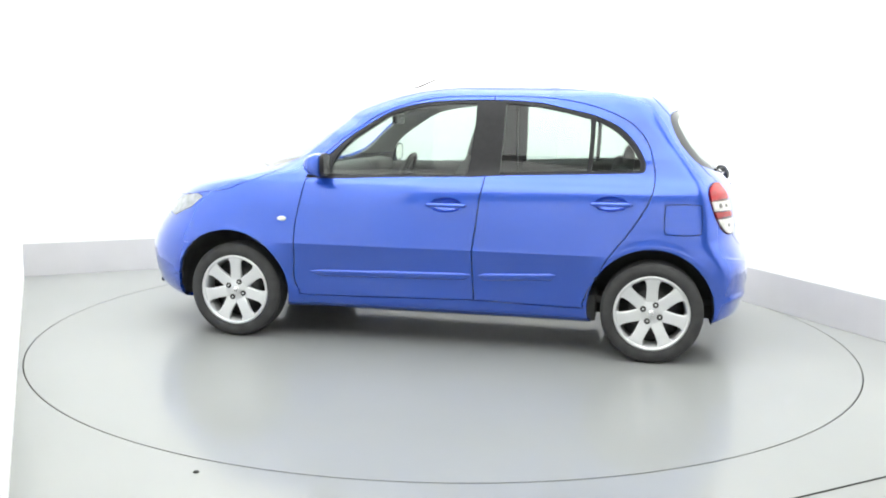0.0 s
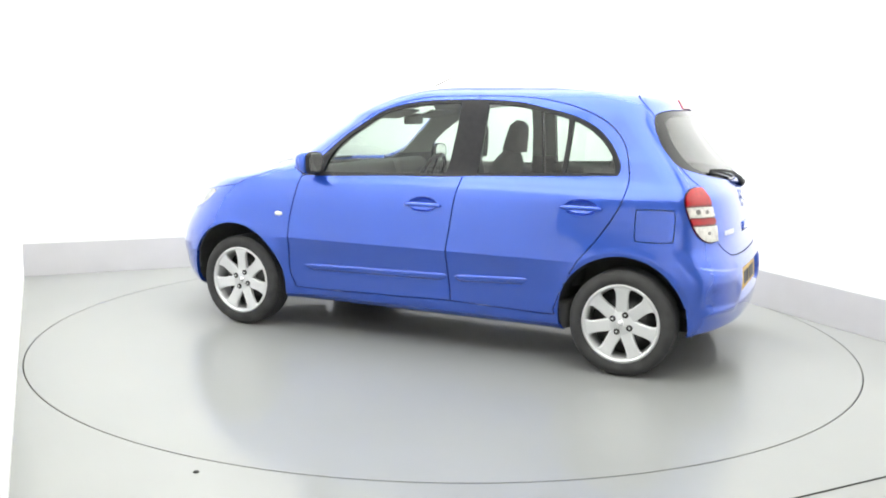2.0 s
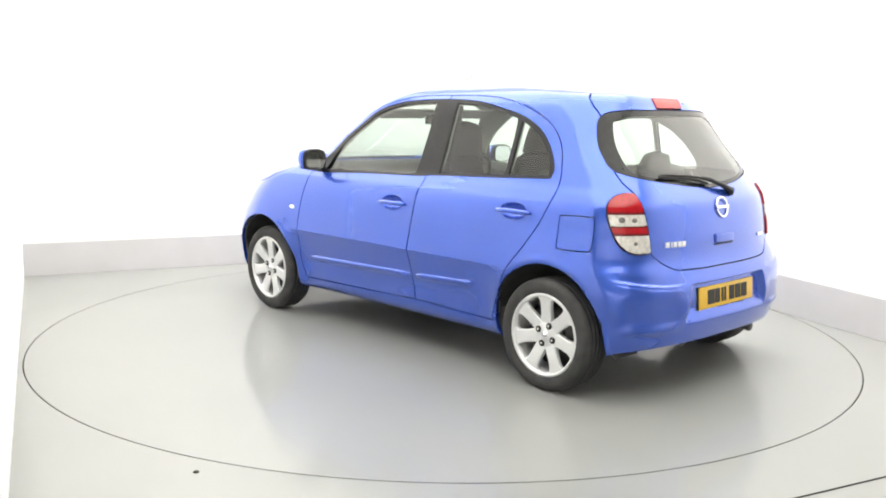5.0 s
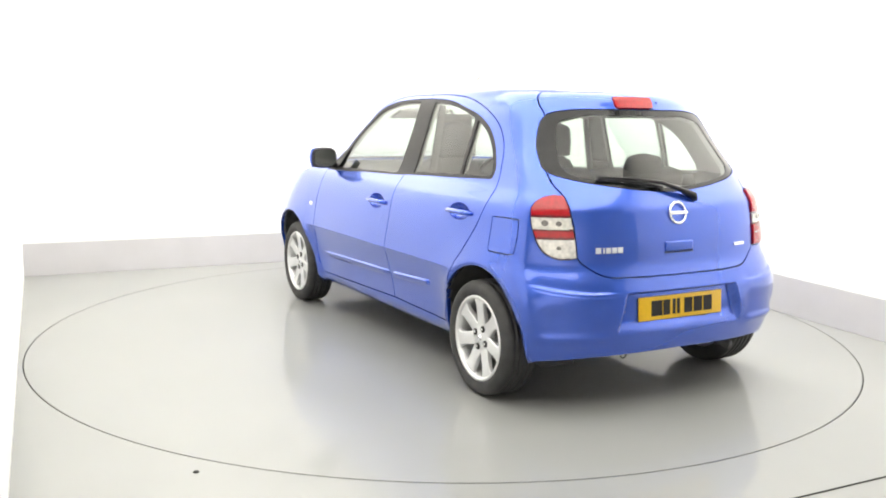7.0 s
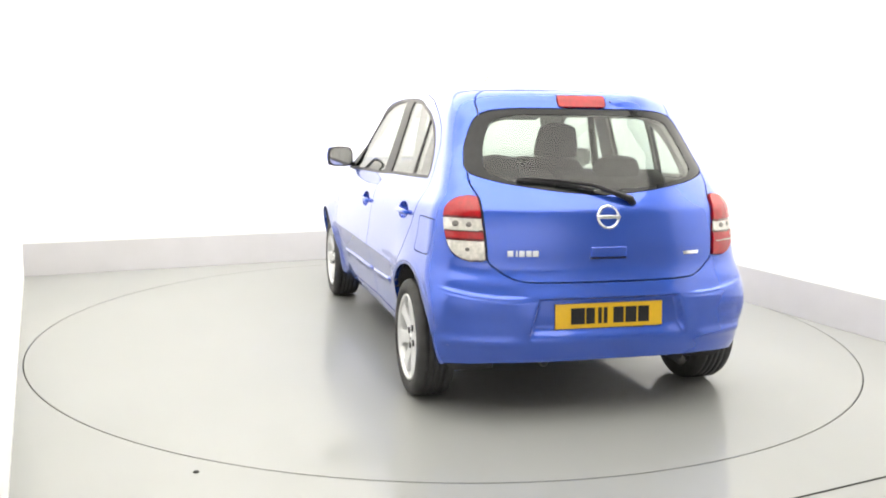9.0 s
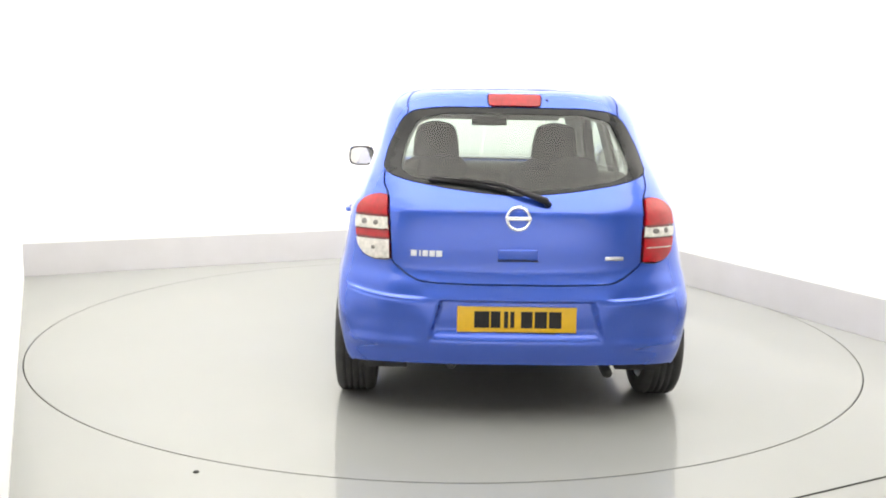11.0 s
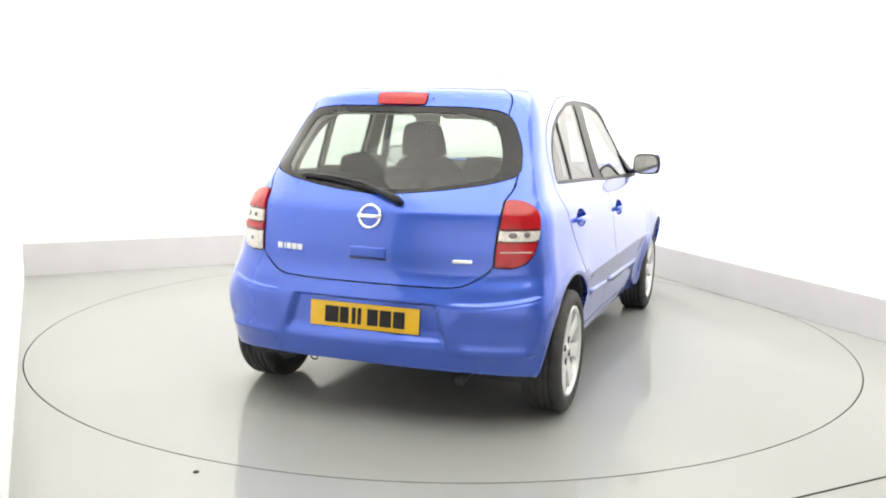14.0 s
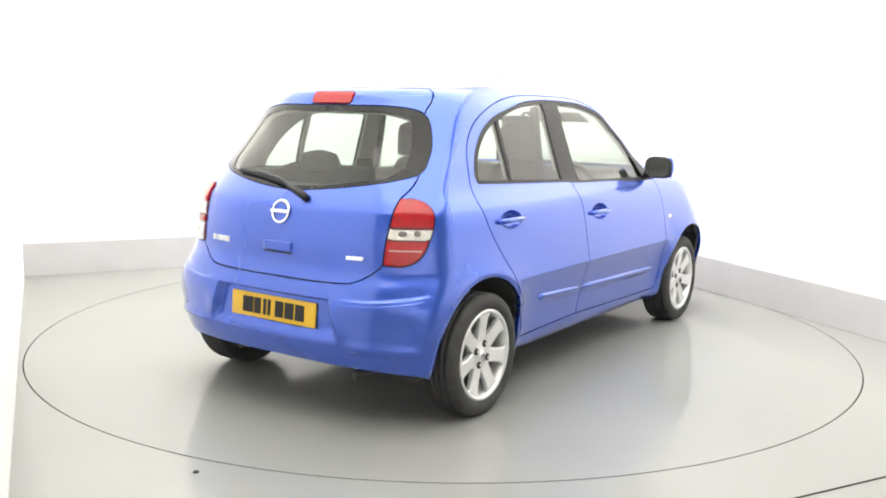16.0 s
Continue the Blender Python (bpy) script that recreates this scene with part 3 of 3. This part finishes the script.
def wheel_mesh_parts(car, x, sign, face):
    """A wheel with its middle at x; face: distance of its outer side from the car's middle."""
    R, rim = .281, .205
    hw = .09
    prof = [(rim - .004, -hw + .012), (rim + .012, -hw + .004), (R - .05, -hw - .004), (R - .022, -hw + .001), (R - .008, -hw + .010), (R - .001, -hw + .024)]
    tread = []
    for g in (-.042, -.014, .014, .042):
        tread += [(R, g - .0045), (R - .007, g - .0035), (R - .007, g + .0035), (R, g + .0045)]
    prof = prof + tread + [(r, -h) for r, h in reversed(prof)]
    cy = (face - hw) * sign
    holder = part("wheel", revolve([(rim - .004, -hw + .02), (rim + .004, -hw + .008), (rim + .004, hw - .006), (rim - .006, hw - .002), (rim - .014, hw - .010), (rim - .02, hw - .03), (rim - .03, -hw + .03), (rim - .004, -hw + .02)], 56), ALLOY, car, "silver seven-spoke alloy wheel")
    holder.matrix_basis = Matrix.Translation((x, cy, R - .0118)) @ (Matrix() if sign > 0 else Matrix.Rotation(math.pi, 4, "Z"))
    part("tyre", revolve(prof + [prof[0]], 64), TYRE, holder, "black rubber tyre with grooved tread")
    # spokes widen to the rim and meet at the hub
    bm = bmesh.new()
    for k in range(7):
        a = 2 * math.pi * k / 7 + math.pi / 2
        m = Matrix.Rotation(-a, 4, "Y")
        rows = []
        for r, w, h, d in ((.040, .022, .060, .03), (.070, .034, .064, .026), (.092, .0325, .067, .026), (.125, .0315, .071, .024), (.155, .0335, .074, .022), (.170, .037, .0755, .021), (.180, .046, .076, .02), (.187, .064, .076, .02), (.197, .084, .074, .02)):
            rows.append([bm.verts.new(m @ Vector((r, h - d, -w))), bm.verts.new(m @ Vector((r, h - .004, -w))), bm.verts.new(m @ Vector((r, h, -w + .006))), bm.verts.new(m @ Vector((r, h, w - .006))), bm.verts.new(m @ Vector((r, h - .004, w))), bm.verts.new(m @ Vector((r, h - d, w)))])
        for p, q in zip(rows, rows[1:]):
            for i in range(6):
                bm.faces.new((p[i], q[i], q[(i + 1) % 6], p[(i + 1) % 6]))
    part("spokes", bm, ALLOY, holder, "silver alloy spokes", False)
    part("hub", revolve([(.0005, .068), (.024, .068), (.028, .064), (.062, .063), (.070, .061), (.076, .052), (.078, .02), (.0005, .02)], 32), ALLOY, holder, "silver alloy hub")
    part("brake_disc", revolve([(.0005, .012), (.125, .012), (.127, 0), (.192, -.03), (.192, -.05), (.0005, -.05)], 40), STEEL, holder, "dark brake disc behind the spokes")
    for k in range(4):
        a = math.pi / 2 * k + .43
        n = part("wheel_nut", revolve([(.0005, .0685), (.0065, .0685), (.0085, .066), (.0095, .0652), (.0155, .0668), (.0165, .0655), (.0165, .055)], 18), NUT, holder, "dark wheel nut in its recess")
        n.matrix_basis = Matrix.Translation((.0505 * math.cos(a), .0015, .0505 * math.sin(a)))
        part("nut_cap", revolve([(.0005, .0715), (.005, .071), (.0062, .068), (.0062, .066)], 12), ALLOY, n, "silver nut end")
    part("centre_cap", revolve([(.0005, .072), (.015, .071), (.018, .066), (.018, .05), (.0005, .05)], 24), CHROME, holder, "round silver centre cap")
    return holder


def car_details(car, made):
    # underbody tray and wheel wells
    bm = join(box((1.72, 1.34, .05), (0, 0, .225), .02), box((.10, 1.46, .15), (-.87, 0, .265), .015), box((.42, 1.0, .05), (-1.48, 0, .29), .015), box((.36, 1.1, .05), (1.66, 0, .26), .015), box((.75, .95, .2), (1.22, 0, .35), .03), box((.75, .95, .2), (-1.22, 0, .38), .03))
    part("underbody", bm, UNDER, car, "black underbody tray")
    for cx, cz, r, yo in ((1.238, .28, .358, .80), (-1.215, .275, .352, .785)):
        for sg in (1, -1):
            bm = bmesh.new()
            rows = []
            for k in range(29):
                a = math.radians(-14) + math.radians(208) * k / 28
                px, pz = cx + r * math.cos(a), cz + r * math.sin(a)
                lim = float(surf(s_at(max(pz, .17), x=px), max(pz, .17))[1]) - .02
                rows.append([bm.verts.new((px, sg * y, pz)) for y in (.48, min(yo, lim))])
            for p, q in zip(rows, rows[1:]):
                bm.faces.new((p[0], p[1], q[1], q[0]))
            bm.faces.new([p[0] for p in rows])
            part("wheel_well", bm, UNDER, car, "black wheel arch liner")
    for x in (1.212, -1.225):
        for sg in (1, -1):
            wheel_mesh_parts(car, x, sg, .834 if x > 0 else .815)
    part("exhaust_pipe", join(tube([(-1.2, -.40, .22), (-1.55, -.42, .215), (-1.67, -.42, .205)], .024, 12)), NUT, car, "dark steel exhaust tailpipe")
    eye = revolve([(.017 + .0045 * math.cos(a), .0045 * math.sin(a)) for a in np.linspace(0, 2 * math.pi, 9)], 20, "z")
    bmesh.ops.transform(eye, matrix=Matrix.Translation((-1.68, .28, .240)) @ Matrix.Rotation(radians(90), 4, "Y"), verts=eye.verts)
    part("tow_eye", join(eye, box((.012, .010, .04), (-1.68, .28, .265), .002)), STEEL, car, "small steel towing eye under the bumper")
    part("rear_axle", tube([(-1.225, -.62, .24), (-1.225, .62, .24)], .035, 10), UNDER, car, "black rear axle beam")

    for sg in (1, -1):
        for nm, cx, cz, tilt in (("door_f", -.06, .822, .0), ("door_r", -.978, .858, .0)):
            door = made[nm, sg]
            # cup behind the handle
            bm = bmesh.new()
            rings = []
            for f, dep in ((1.06, .0005), (1.0, -.004), (.92, -.014), (.75, -.024), (.45, -.030), (.05, -.032)):
                ring = []
                for k in range(28):
                    a = 2 * math.pi * k / 28
                    p, n = skin(cx + .088 * f * math.cos(a), cz + .040 * f * math.sin(a), dep, sg)
                    ring.append(bm.verts.new(p))
                rings.append(ring)
            for p, q in zip(rings, rings[1:]):
                for k in range(28):
                    bm.faces.new((p[k], p[(k + 1) % 28], q[(k + 1) % 28], q[k]))
            bm.faces.new(rings[-1])
            part("handle_cup", bm, PAINT, door, "shaded blue cup behind the handle")
            pts = [skin(cx + dx, cz - .003 - .0 * dx, o, sg)[0] for dx, o in ((.112, .002), (.10, .011), (.06, .017), (0, .019), (-.06, .018), (-.10, .014), (-.116, .003))]
            part("door_handle", tube(pts, [.006, .011, .0125, .013, .0135, .013, .007], 10, 1.0), PAINT, door, "blue pull door handle")
        # raised moulding low on each door
        for nm, x0, x1, z0, z1 in (("door_f", .745, -.205, .408, .430), ("door_r", -.248, -.70, .431, .452)):
            bm = bmesh.new()
            rows = []
            for k in range(25):
                f = k / 24
                x, z = x0 + (x1 - x0) * f, z0 + (z1 - z0) * f
                tp = min(1, f * 12, (1 - f) * 12) if nm == "door_r" else min(1, f * 12 + .2, (1 - f) * 20 + .4)
                rows.append([bm.verts.new(skin(x, z + dz * tp - .004, o * tp - .001, sg)[0]) for dz, o in ((.013, -.004), (.010, .008), (.004, .013), (-.03, .002), (-.036, -.004))])
            for p, q in zip(rows, rows[1:]):
                for i in range(4):
                    bm.faces.new((p[i], p[i + 1], q[i + 1], q[i]))
            part("door_moulding", bm, PAINT, made[nm, sg], "raised blue moulding low on the door")
        # side repeater lamp
        p, n = skin(.905, .712, .0, sg)
        bm = bmesh.new()
        bmesh.ops.create_uvsphere(bm, u_segments=20, v_segments=10, radius=1, matrix=Matrix.LocRotScale(p, None, (.028, .007, .014)))
        part("indicator_lamp", bm, AMBER, car, "small clear oval side indicator")
        # door mirror
        c = Vector((.665, .852 * sg, 1.030))
        bm = bmesh.new()
        bmesh.ops.create_uvsphere(bm, u_segments=28, v_segments=16, radius=1)
        for v in bm.verts:
            q = v.co
            sx = 1 if q.x > 0 else .35
            k = max(abs(q.y), abs(q.z), 1e-6) / math.hypot(q.y, q.z) if math.hypot(q.y, q.z) > 1e-6 else 1
            k = 1 + (1 / k - 1) * .55 if k else 1
            v.co = Vector((q.x * .095 * sx, q.y * .086 * k, q.z * .066 * k)) + c
        toe = Matrix.Translation(c) @ Matrix.Rotation(radians(4 * sg), 4, "Z") @ Matrix.Translation(-c)
        bmesh.ops.transform(bm, matrix=toe, verts=bm.verts)
        mirror = part("door_mirror", bm, PAINT, car, "blue door mirror housing")
        rim = []
        for k in range(32):
            a = 2 * math.pi * k / 32
            ca, sa = math.cos(a), math.sin(a)
            rim.append((math.copysign(abs(ca) ** .6, ca), math.copysign(abs(sa) ** .6, sa)))
        bm = bmesh.new()
        o1 = [bm.verts.new((c.x - .018, c.y + u * .085, c.z + w * .066)) for u, w in rim]
        o2 = [bm.verts.new((c.x - .042, c.y + u * .081, c.z + w * .062)) for u, w in rim]
        o3 = [bm.verts.new((c.x - .040, c.y + u * .073, c.z + w * .0545)) for u, w in rim]
        for p_, q_ in ((o1, o2), (o2, o3)):
            for k in range(32):
                bm.faces.new((p_[k], p_[(k + 1) % 32], q_[(k + 1) % 32], q_[k]))
        bmesh.ops.transform(bm, matrix=toe, verts=bm.verts)
        part("mirror_rim", bm, BLACK, mirror, "black rim of the mirror")
        bm = bmesh.new()
        bm.faces.new([bm.verts.new((c.x - .0405, c.y + u * .074, c.z + w * .0555)) for u, w in rim])
        bmesh.ops.transform(bm, matrix=toe, verts=bm.verts)
        part("mirror_glass", bm, MIRROR, mirror, "silvered mirror glass", False)
        part("mirror_foot", tube([(.70, .735 * sg, .975), (.685, .79 * sg, .985), (.675, .83 * sg, 1.0)], [.026, .022, .024], 10, .7), BLACK, mirror, "black mirror foot")
        bm = bmesh.new()
        tri = [skin(x, z, .004, sg)[0] for x, z in ((.775, .957), (.745, .988), (.66, 1.075), (.60, 1.10), (.63, 1.03), (.64, .968))]
        bm.faces.new([bm.verts.new(p) for p in tri])
        part("mirror_sail", bm, BLACK, made["door_f", sg], "black triangle at the mirror's foot", False)

    # rear: plate, emblem, badges, handle, wiper
    tail, bump = made["tailgate"], made["bumper"]
    plate = part("number_plate", box((.008, .52, .111), (0, 0, 0), .003), YELLOW, bump, "yellow rear number plate with black bars")
    lean = Matrix.Translation((-1.747, 0, .462)) @ Matrix.Rotation(radians(4.5), 4, "Y")
    plate.matrix_basis = lean
    for y, w in ((.153, .066), (.093, .042), (.047, .018), (.020, .018), (-.043, .050), (-.104, .054), (-.167, .054)):
        b = part("plate_bar", box((.002, w, .072), (-.0052, y, 0)), BLACK, plate, "black bar", False)
    part("plate_fixing", box((.010, .26, .012), (.004, -.04, -.062), .002), BLACK, plate, "dark clip under the plate", False)
    p, n = rear_skin(0, .894, .006)
    q = n.to_track_quat("Y", "Z").to_matrix().to_4x4()
    ring = revolve([(.049 + .006 * math.cos(a), .004 * math.sin(a)) for a in np.linspace(0, 2 * math.pi, 9)], 40)
    emb = part("emblem", ring, CHROME, tail, "round chrome emblem ring")
    emb.matrix_basis = Matrix.Translation(p) @ q
    part("emblem_bar", box((.114, .008, .016), (0, .003, 0), .003), CHROME, emb, "chrome bar across the emblem")
    for y0, w in ((.452, .026), (.425, .008), (.402, .024), (.372, .024), (.342, .026)):
        p, n = rear_skin(y0, .738, .002)
        b = part("badge_bar", box((w, .004, .026), (0, 0, 0), .001), ALLOY, tail, "silver badge bar")
        b.matrix_basis = Matrix.Translation(p) @ n.to_track_quat("Y", "Z").to_matrix().to_4x4()
    p, n = rear_skin(-.425, .725, .002)
    b = part("small_badge", box((.085, .004, .016), (0, 0, 0), .001), CHROME, tail, "small chrome trim badge")
    b.matrix_basis = Matrix.Translation(p) @ n.to_track_quat("Y", "Z").to_matrix().to_4x4()
    bm = box((.016, .172, .046), (-1.712, .0, .742), .007, 3)
    part("tailgate_handle", bm, PAINT, tail, "blue tailgate release handle")
    part("handle_gap", box((.012, .176, .007), (-1.711, .0, .714), .002), BLACK, tail, "dark gap under the release handle")
    piv, n = rear_skin(-.118, .962, .018)
    mid, _ = rear_skin(.06, 1.016, .03)
    tip, _ = rear_skin(.375, 1.050, .016)
    half, _ = rear_skin(.20, 1.036, .024)
    wp = part("rear_wiper", tube([piv + Vector((.01, -.012, -.02)), piv, piv.lerp(mid, .5) + Vector((-.008, 0, 0)), mid, half, tip], [.020, .021, .014, .011, .009, .006], 10, .8), BLACK, tail, "black rear wiper arm and blade")
    pts = [rear_skin(.05 + .34 * k / 10, 1.005 + .04 * k / 10 + .008 * math.sin(k / 10 * math.pi), .010)[0] for k in range(11)]
    part("wiper_blade", tube(pts, .009, 8, .8), SEAL, wp, "black wiper blade")
    # roof aerial, cowl, front wipers
    part("roof_aerial", join(tube([(.335, 0, 1.45), (.305, 0, 1.485)], [.022, .012], 12), tube([(.31, 0, 1.478), (.11, 0, 1.565)], [.0055, .0035], 8)), BLACK, car, "short black roof aerial")
    bm = tube([(1.17, -.45, .992), (1.245, -.1, .990), (1.23, .3, .992), (1.11, .52, .994)], .008, 8)
    part("front_wiper", bm, BLACK, car, "black windscreen wiper at the cowl")
    # spoiler nozzle
    part("washer_nozzle", box((.012, .012, .01), (-1.330, -.15, 1.405), .003), BLACK, tail, "small black washer nozzle")


def rounded_slab(sx, sy, sz, at, turn=None, bevel=.04):
    bm = box((sx, sy, sz), (0, 0, 0), bevel, 4)
    bmesh.ops.transform(bm, matrix=Matrix.Translation(at) @ (turn or Matrix()), verts=bm.verts)
    return bm


def shoulder(w0, w1, h, d, at, lean):
    """A seat back: wide at the bottom, narrow and round at the top."""
    bm = bmesh.new()
    rings = []
    n = 12
    for i in range(n + 1):
        f = i / n
        w = (w0 + (w1 - w0) * f ** 2.2) * (1 if f < .8 else math.sqrt(max(0, 1 - ((f - .8) / .2) ** 2)) * .75 + .25)
        dd = d * (1 - .35 * f) * (1 if f < .9 else .7)
        ring = []
        for k in range(16):
            a = 2 * math.pi * k / 16
            ca, sa = math.cos(a), math.sin(a)
            ring.append(bm.verts.new((math.copysign(abs(ca) ** .5, ca) * dd / 2, math.copysign(abs(sa) ** .5, sa) * w / 2, f * h)))
        rings.append(ring)
    for p, q in zip(rings, rings[1:]):
        for k in range(16):
            bm.faces.new((p[k], p[(k + 1) % 16], q[(k + 1) % 16], q[k]))
    bm.faces.new(rings[0][::-1])
    bm.faces.new(rings[-1])
    bmesh.ops.transform(bm, matrix=Matrix.Translation(at) @ Matrix.Rotation(radians(-lean), 4, "Y"), verts=bm.verts)
    return bm


def car_cabin(car):
    part("cabin_floor", box((2.5, 1.30, .04), (.1, 0, .30), .01), TRIM, car, "dark grey cabin floor")
    for sg in (1, -1):
        seat = part("front_seat", shoulder(.50, .38, .62, .16, (.02, .35 * sg, .50), 16), CLOTH, car, "charcoal cloth front seat back")
        part("headrest", shoulder(.27, .20, .20, .11, (-.165, .35 * sg, 1.085), 10), CLOTH, seat, "charcoal cloth headrest")
        part("seat_cushion", rounded_slab(.52, .50, .16, (.26, .35 * sg, .48), Matrix.Rotation(radians(-6), 4, "Y")), CLOTH, seat, "charcoal cloth seat cushion")
        bk = part("rear_seat_back", rounded_slab(.14, .60, .52, (-.98, .31 * sg, .80), Matrix.Rotation(radians(-14), 4, "Y"), .05), CLOTH, car, "charcoal cloth rear seat back")
        part("rear_headrest", shoulder(.26, .20, .13, .09, (-1.05, .33 * sg, 1.005), 10), CLOTH, bk, "low charcoal rear headrest")
        part("seat_belt", box((.012, .045, .9), (-.30, .575 * sg, .93), .003, 1, Matrix.Rotation(radians(9 * sg), 4, "X")), BLACK, car, "black front seat belt")
        for a, b in ((.66, -.16), (-.33, -1.10)):
            pts = [skin(a + (b - a) * k / 8, (.955 if a > 0 else .985) + .02 * k / 8, -.052, sg)[0] for k in range(9)]
            part("door_card", tube(pts, .042, 10, .9), TRIM, car, "dark grey door card top")
        part("sun_visor", rounded_slab(.16, .36, .015, (.40, .28 * sg, 1.318), Matrix.Rotation(radians(18), 4, "Y"), .006), LINING, car, "pale sun visor")
    part("rear_bench", rounded_slab(.48, 1.22, .16, (-.70, 0, .50), Matrix.Rotation(radians(-6), 4, "Y")), CLOTH, car, "charcoal cloth rear bench")
    part("parcel_shelf", box((.42, 1.06, .02), (-1.32, 0, .955), .006), TRIM, car, "dark grey parcel shelf")
    bm = join(rounded_slab(.38, 1.36, .30, (.82, 0, .84), Matrix.Rotation(radians(8), 4, "Y"), .07), rounded_slab(.22, .40, .10, (.70, -.36, .945), Matrix.Rotation(radians(10), 4, "Y"), .04), rounded_slab(.30, .26, .45, (.66, 0, .60), None, .05))
    part("dashboard", bm, TRIM, car, "dark grey dashboard with centre console")
    # right-hand drive steering wheel
    wheel = part("steering_wheel", revolve([(.178 + .015 * math.cos(a), .015 * math.sin(a)) for a in np.linspace(0, 2 * math.pi, 11)], 36), BLACK, car, "black steering wheel")
    wheel.matrix_basis = Matrix.Translation((.47, -.36, .875)) @ Matrix.Rotation(radians(66), 4, "Y") @ Matrix.Rotation(radians(90), 4, "X")
    part("steering_hub", join(rounded_slab(.13, .05, .11, (0, 0, 0), None, .02), box((.33, .014, .035), (0, 0, 0), .005), box((.035, .014, .17), (0, 0, -.085), .005)), BLACK, wheel, "black steering hub and spokes")
    mr = part("rear_view_mirror", rounded_slab(.03, .23, .07, (.42, 0, 1.285), None, .014), BLACK, car, "black interior mirror")
    part("mirror_stem", tube([(.44, 0, 1.30), (.50, 0, 1.345)], .009, 8), BLACK, mr)


def build_car():
    car = new("car")
    car.scale = (1.014, 1.017, 1.02)
    tagged(car, "blue five-door hatchback with silver alloy wheels on the turntable", "car")
    made = car_body(car)
    car_details(car, made)
    car_cabin(car)
    return car


DISC = studio()
CAR = build_car()


def motions():
    rows, disc = [], []
    for k in range(33):
        t = .5 * k
        a = 2.94816 - 1.97337 * t / 16 - .00266 * (t / 16) ** 2
        c, s = math.cos(a), math.sin(a)
        x, y = -.0411, -.2880
        rows.append((t, pose(c * x - s * y, s * x + c * y, .012, 0, 0, math.degrees(a))))
        disc.append((t, pose(0, 0, 0, 0, 0, math.degrees(a))))
    walk(CAR, rows)
    walk(DISC, disc)


motions()
